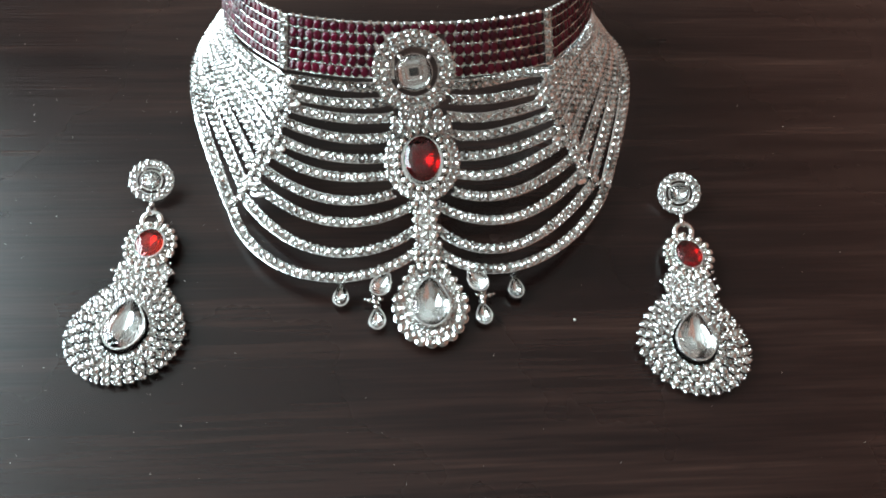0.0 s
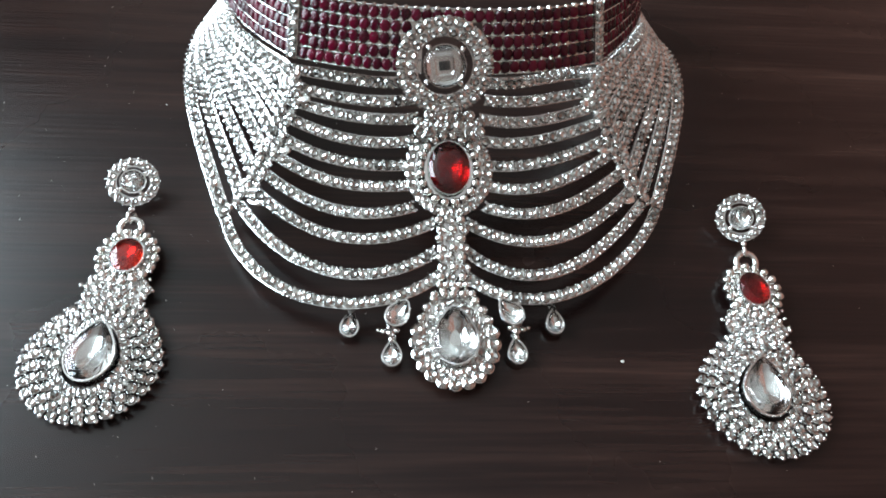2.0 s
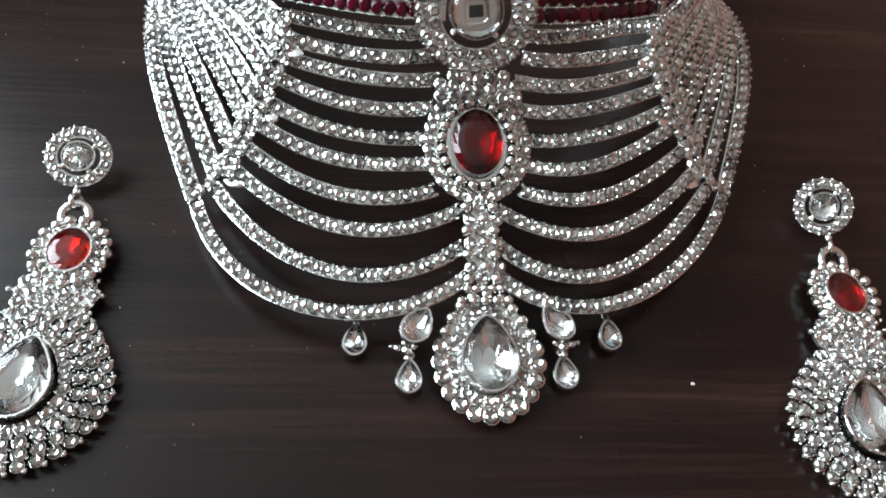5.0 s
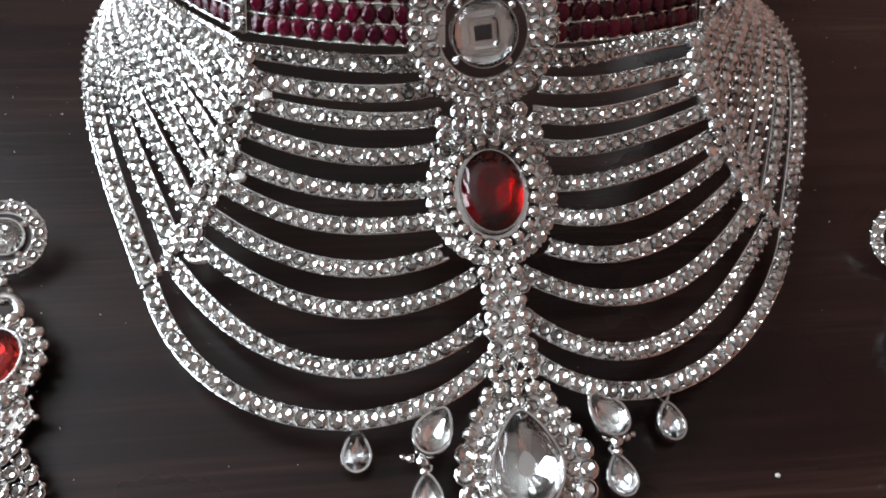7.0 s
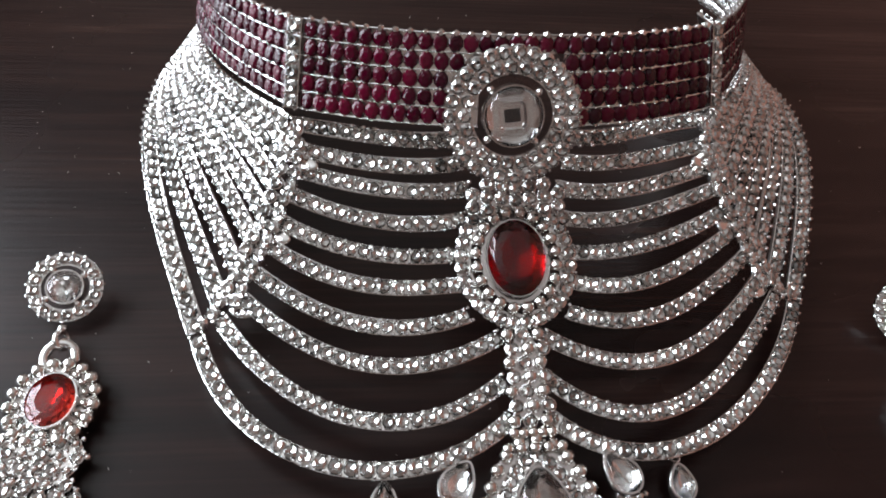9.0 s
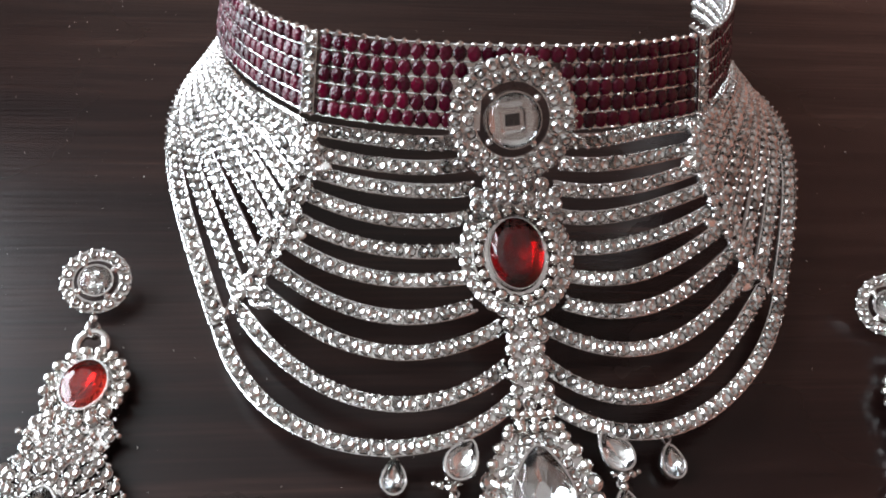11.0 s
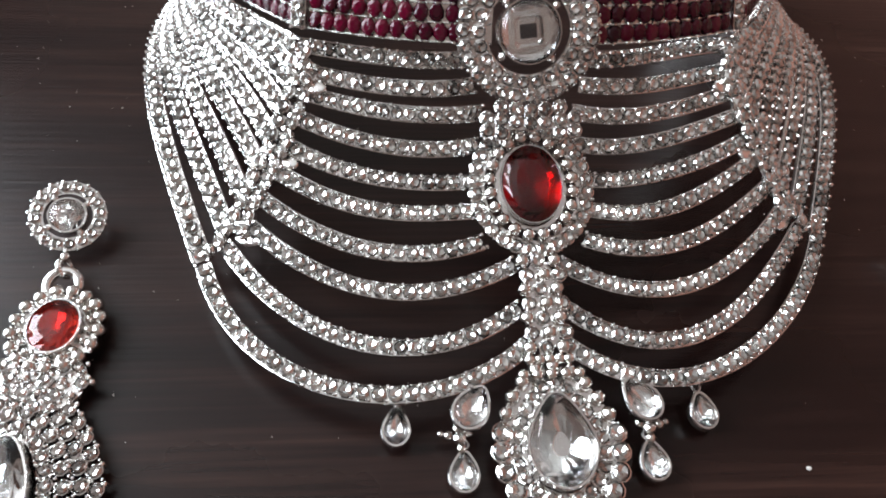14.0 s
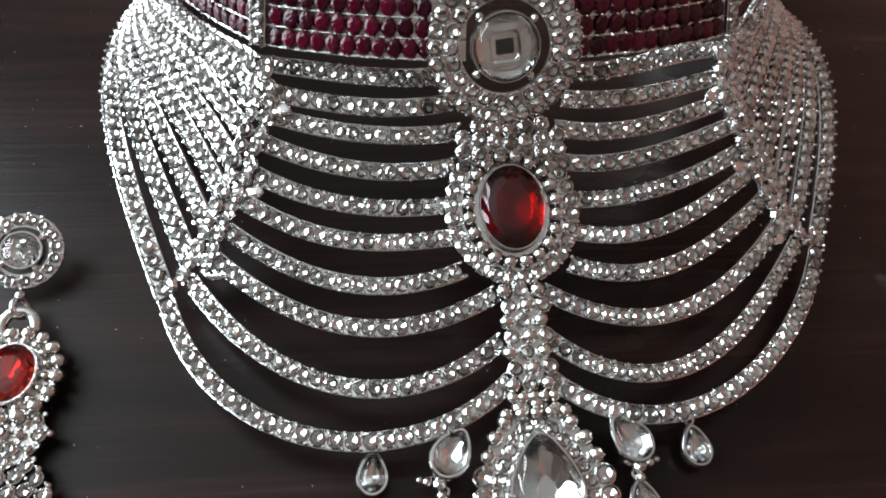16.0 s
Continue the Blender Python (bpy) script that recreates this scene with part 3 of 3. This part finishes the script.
# pear pendant
m = tilted((0, 13.7, 4.6), 7)
metal, places = Sheaf(), []
plate(metal, pear(48, 10.9, 15.0, 12.0, taper=0.16), pear(48, 6.3, 9.2, 7.6), m)
stone_ring(metal, places, pear(48, 7.9, 11.4, 8.9, taper=0.36), m, 2.5, 1.2)
f = path_of(pear(48, 10.5, 14.6, 12.0, taper=0.16))
beads = []
for t in even(lambda s: f(min(s, 0.9999)), 3.3, 240):
    q = m @ Matrix.Translation(f(t) + Vector((0, 0, 0.7)))
    if f(t).y > 5:
        beads.append(q @ Matrix.Scale(1.5, 4))
    else:
        metal.add(CUP, q @ Matrix.Scale(1.6, 4))
        places.append(wobble(q, 0.25) @ Matrix.Scale(1.58, 4))
for c_ in range(-2, 3):
    for r_ in range(2):
        beads.append(m @ Matrix.Translation((c_ * 2.6 * (1 - 0.3 * r_), 12.8 + r_ * 2.8, 1.4)) @ Matrix.Scale(1.25, 4))
pend = part("pendant", metal, silver, necklace, "pear-shaped silver pendant ringed with balls")
set_beads(beads, pend)
single_stones(places, pend)
cut_stone(necklace, lambda k, z, s: pear(k, 5.8, 8.8, 7.0, z, s), m @ Matrix.Translation((0, 0.2, 2.0)), clear_glass, 3.2, 0.6, 16, "pear_cut_stone", "clear pear cut glass stone", "pear silver bezel", culet=0.26)


# small drops and leaves at the pendant
def drop(parent, m, w=2.5, up=3.6, down=2.7, loop=True):
    bez = cut_stone(parent, lambda k, z, s: pear(k, w * 0.78, up * 0.78, down * 0.78, z, s), m, clear_glass, 1.6, 0.65, 12, "drop_stone", "clear teardrop stone", "silver teardrop setting")
    if loop:
        ring = Sheaf()
        ring_shape(ring, m @ Matrix.Translation((0, up + 0.3, 0)), 0.75, 0.28)
        part("loop", ring, silver, bez)
    return bez


def ring_shape(sheaf, m, big_r, small_r, k=14, j=6):
    verts, faces = [], []
    for a in range(k):
        for b2 in range(j):
            u, w = 2 * math.pi * a / k, 2 * math.pi * b2 / j
            verts.append(((big_r + small_r * math.cos(w)) * math.cos(u), (big_r + small_r * math.cos(w)) * math.sin(u), small_r * math.sin(w)))
            faces.append((a * j + b2, ((a + 1) % k) * j + b2, ((a + 1) % k) * j + (b2 + 1) % j, a * j + (b2 + 1) % j))
    sheaf.add((verts, faces), m)


for side in (-1, 1):
    drop(necklace, tilted((side * 28.2, 18.9, 3.4), 8, side * 4), 2.7, 4.7, 3.1)
    drop(necklace, tilted((side * 15.4, 20.0, 8.4), 4, side * 34), 3.5, 5.6, 4.2, loop=False)
    drop(necklace, tilted((side * 16.9, 10.6, 2.8), 3, side * 4), 2.9, 4.8, 3.3)
    star = Sheaf()
    star.add(BALL, Matrix.Translation((side * 17.2, 16.9, 3.2)) @ Matrix.Scale(1.3, 4))
    hub = part("star_cluster", star, silver, necklace, "small cluster of silver balls")
    set_beads([Matrix.Translation((side * (17.2 + dx), 16.9 + dy, 3.3)) @ Matrix.Scale(rr, 4) for dx, dy, rr in ((2.0, 0.5, 0.95), (3.3, 0.9, 0.65), (0.3, 1.7, 1.0), (-0.2, -1.9, 1.0), (-1.7, 0.9, 1.0), (0, 2.9, 0.9))], hub)


# ---------------------------------------------------------------- the earrings
def earring(label, disc, red, body, disc_tilt, red_glass, name="earring"):
    """disc, red, body: where the stud, the red stone and the pear stone lie on the table (mm)."""
    top = tagged(new(name), label, "earring", "pair of earrings")
    top.location = (body[0] * MM, body[1] * MM, 0)
    at = Vector((body[0], body[1], 0))
    d = Vector((*disc, 0)) - at
    r_ = Vector((*red, 0)) - at
    # stud
    m = Matrix.Translation(d + Vector((0, 0, 6.0))) @ Euler((radians(disc_tilt[0]), radians(disc_tilt[1]), 0)).to_matrix().to_4x4() @ Matrix.Scale(0.92, 4)
    metal, places = Sheaf(), []
    plate(metal, oval(32, 7.9, 7.9), oval(32, 5.0, 5.0), m)
    stone_ring(metal, places, oval(32, 6.5, 6.5), m, 2.55, 1.05)
    ball_ring(metal, oval(32, 7.9, 7.9), m, 2.55, 0.42, 0.1)
    for a in range(4):
        metal.add(BALL, m @ Matrix.Rotation(a * math.pi / 2 + 0.7, 4, "Z") @ Matrix.Translation((4.7, 0, 0)) @ Matrix.Scale((0.9), 4))
    metal.add(rings_shape([circle(0.45, -8.0, 8), circle(0.45, -0.5, 8)], True, True), Matrix.Translation(d + Vector((0, 0, 8.2))) @ Matrix.Scale(1.0, 4))
    stud = part("stud", metal, silver, top, "round silver stud set with clear stones")
    single_stones(places, stud)
    cut_stone(top, lambda k, z, s: oval(k, 3.6, 3.6, z, s), m @ Matrix.Translation((0, 0, 0.5)), clear_glass, 2.0, 0.5, 14, "round_cut_stone", "clear round cut glass stone")
    # loop and hook
    way = (d - r_).normalized()
    ring = Sheaf()
    ring_shape(ring, Matrix.Translation(r_ + way * 9.6 + Vector((0, 0, 3.2))) @ Matrix.Rotation(0.25, 4, "X"), 3.0, 1.0, 20, 8)
    part("loop", ring, silver, top, "silver loop", True)
    hook = Sheaf()
    ring_shape(hook, Matrix.Translation(r_ + way * 13.3 + Vector((0, 0, 3.6))) @ Matrix.Rotation(1.2, 4, "Y"), 1.7, 0.6, 14, 8)
    hook.add(BALL, Matrix.Translation(r_ + way * 15.6 + Vector((0, 0, 4.2))) @ Matrix.Scale(1.0, 4))
    part("hook", hook, silver, top, "silver hook", True)
    # red stone with its ring of balls
    ang = math.atan2(way.y, way.x) - math.pi / 2
    m = Matrix.Translation(r_ + Vector((0, 0, 3.0))) @ Matrix.Rotation(ang, 4, "Z")
    metal, places = Sheaf(), []
    plate(metal, oval(32, 7.8, 8.2), oval(32, 4.0, 4.6), m)
    beads = bead_ring(oval(32, 7.7, 8.1), m, 2.9, 1.45, 0.3) + bead_ring(oval(32, 5.9, 6.6), m, 2.3, 0.8, 0.6)
    crown = part("red_stone_setting", metal, silver, top, "oval ring of silver balls")
    set_beads(beads, crown)
    cut_stone(top, lambda k, z, s: oval(k, 4.4, 5.3, z, s), m @ Matrix.Translation((0, 0, 1.4)), red_glass, 2.6, 0.55, 16, "oval_red_stone", "red oval cut glass stone with the light painted into its tint")
    # neck of clustered beads
    down = (Vector((0, 0, 0)) - r_).normalized()
    bang = math.atan2(-down.y, -down.x) - math.pi / 2
    mb = Matrix.Rotation(bang, 4, "Z")
    metal, places = Sheaf(), []
    mn = Matrix.Translation(down * -20.5 + Vector((0, 0, 2.6))) @ mb
    plate(metal, oval(24, 8.6, 6.4), oval(24, 0.5, 0.5), mn)
    for j in range(5):
        half = (6.4, 6.9, 7.8, 7.0, 7.4)[j]
        count = (5, 6, 6, 6, 6)[j]
        for i in range(count):
            x = -half + 2 * half * i / (count - 1)
            q = Matrix.Translation((x, 5.0 - j * 2.5, 0.4 + 0.6 * (1 - (x / 9) ** 2)))
            if (i + j) % 2:
                places.append(mn @ wobble(q, 0.25) @ Matrix.Scale(1.15, 4))
                metal.add(CUP, mn @ q @ Matrix.Scale(1.15, 4))
            else:
                metal.add(BALL, mn @ q @ Matrix.Scale(0.85, 4))
            metal.add(BEAD, mn @ q @ Matrix.Translation((1.3, 0.9, 0.5)) @ Matrix.Scale(0.5, 4))
    for sx in (-1, 1):
        metal.add(BALL, mn @ Matrix.Translation((sx * 9.6, 0.3, 0.3)) @ Matrix.Scale(0.7, 4))
    neck = part("neck", metal, silver, top, "silver neck of clustered beads")
    single_stones(places, neck)
    # the broad pear body
    mp = Matrix.Translation((0, 0, 2.4)) @ mb
    metal, places = Sheaf(), []
    plate(metal, pear(48, 9.0, 12.6, 9.6, taper=0.3), pear(48, 7.2, 10.2, 8.2, taper=0.3), mp)
    rings_ = ((8.6, 12.0, 9.2, 2.6, 1.12, 0.9), (11.4, 14.5, 11.6, 3.2, 1.15, 0.8), (14.1, 16.8, 13.8, 3.3, 1.22, 0.4), (16.5, 19.0, 15.8, 3.2, 1.15, 0.0))
    for w, up, dn, pitch, rr, z in rings_:
        outline = pear(60, w, up, dn, z, taper=0.3)
        stone_ring(metal, places, outline, mp, pitch, rr, 0.3, phase=rnd.uniform(0.0, 0.06))
    # spokes that hold the rings together
    for a in range(26):
        t = a / 26
        p0, p1 = path_of(pear(60, 8.2, 11.4, 9.0, 0.5, taper=0.3))(t), path_of(pear(60, 16.0, 18.2, 15.2, -0.3, taper=0.3))(t)
        strip(metal, lambda s: mp @ (p0.lerp(p1, s)), lambda s: Vector((0, 0, 1)), 2, [(-0.35, -0.5), (0.35, -0.5), (0.35, 0.3), (-0.35, 0.3)])
    ball_ring(metal, pear(60, 17.8, 20.1, 17.0, taper=0.3), mp, 3.5, 0.62, 0.0)
    ball_ring(metal, pear(60, 15.2, 17.8, 14.8, 0.3, taper=0.3), mp, 3.6, 0.4, 0.4)
    ball_ring(metal, pear(60, 12.7, 15.6, 12.7, 0.6, taper=0.3), mp, 3.6, 0.55, 0.6)
    body_ = part("body", metal, silver, top, "broad openwork silver pear set with clear stones")
    single_stones(places, body_)
    cut_stone(top, lambda k, z, s: pear(k, 5.9, 9.2, 7.0, z, s), mp @ Matrix.Translation((0, 0.6, 2.2)), clear_glass, 3.2, 0.55, 16, "pear_cut_stone", "clear pear cut glass stone")
    return top


# a matched pair: light on the first red stone, shade on the second, by colour
earring("silver drop earring, red stone coloured as lit, stud tipped up", (-13.9, 198.6), (-11.0, 174.3), (-13.6, 143.7), (22, 8), ruby_lit)
earring("silver drop earring, red stone coloured as shaded, lying flat on table", (169.3, 190.3), (167.6, 166.2), (162.2, 134.6), (30, -14), ruby_glass)

# ---------------------------------------------------------------- dust on the table
speck = Sheaf()
speck.add(BALL, Matrix.Translation((126, 145, 0.2)) @ Matrix.Diagonal((0.55, 0.42, 0.25, 1)))
tagged(part("dust_speck", speck, dust_mat, None), "pale speck of dust on the dark table", "dust")
dust = Sheaf()
for i in range(520):
    x, y = (rnd.uniform(-90, 260), rnd.uniform(60, 330)) if i % 2 else (rnd.uniform(-120, 20), rnd.uniform(70, 330))
    size = rnd.uniform(0.04, 0.11)
    dust.add(BEAD, Matrix.Translation((x, y, 0.05)) @ Matrix.Rotation(rnd.uniform(0, 3), 4, "Z") @ Matrix.Diagonal((size * rnd.choice((1, 1, 1, 3)), size, size * 0.6, 1)))
tagged(part("dust", dust, dust_mat, None), "fine pale dust scattered on the dark table", "dust", kind="stuff")
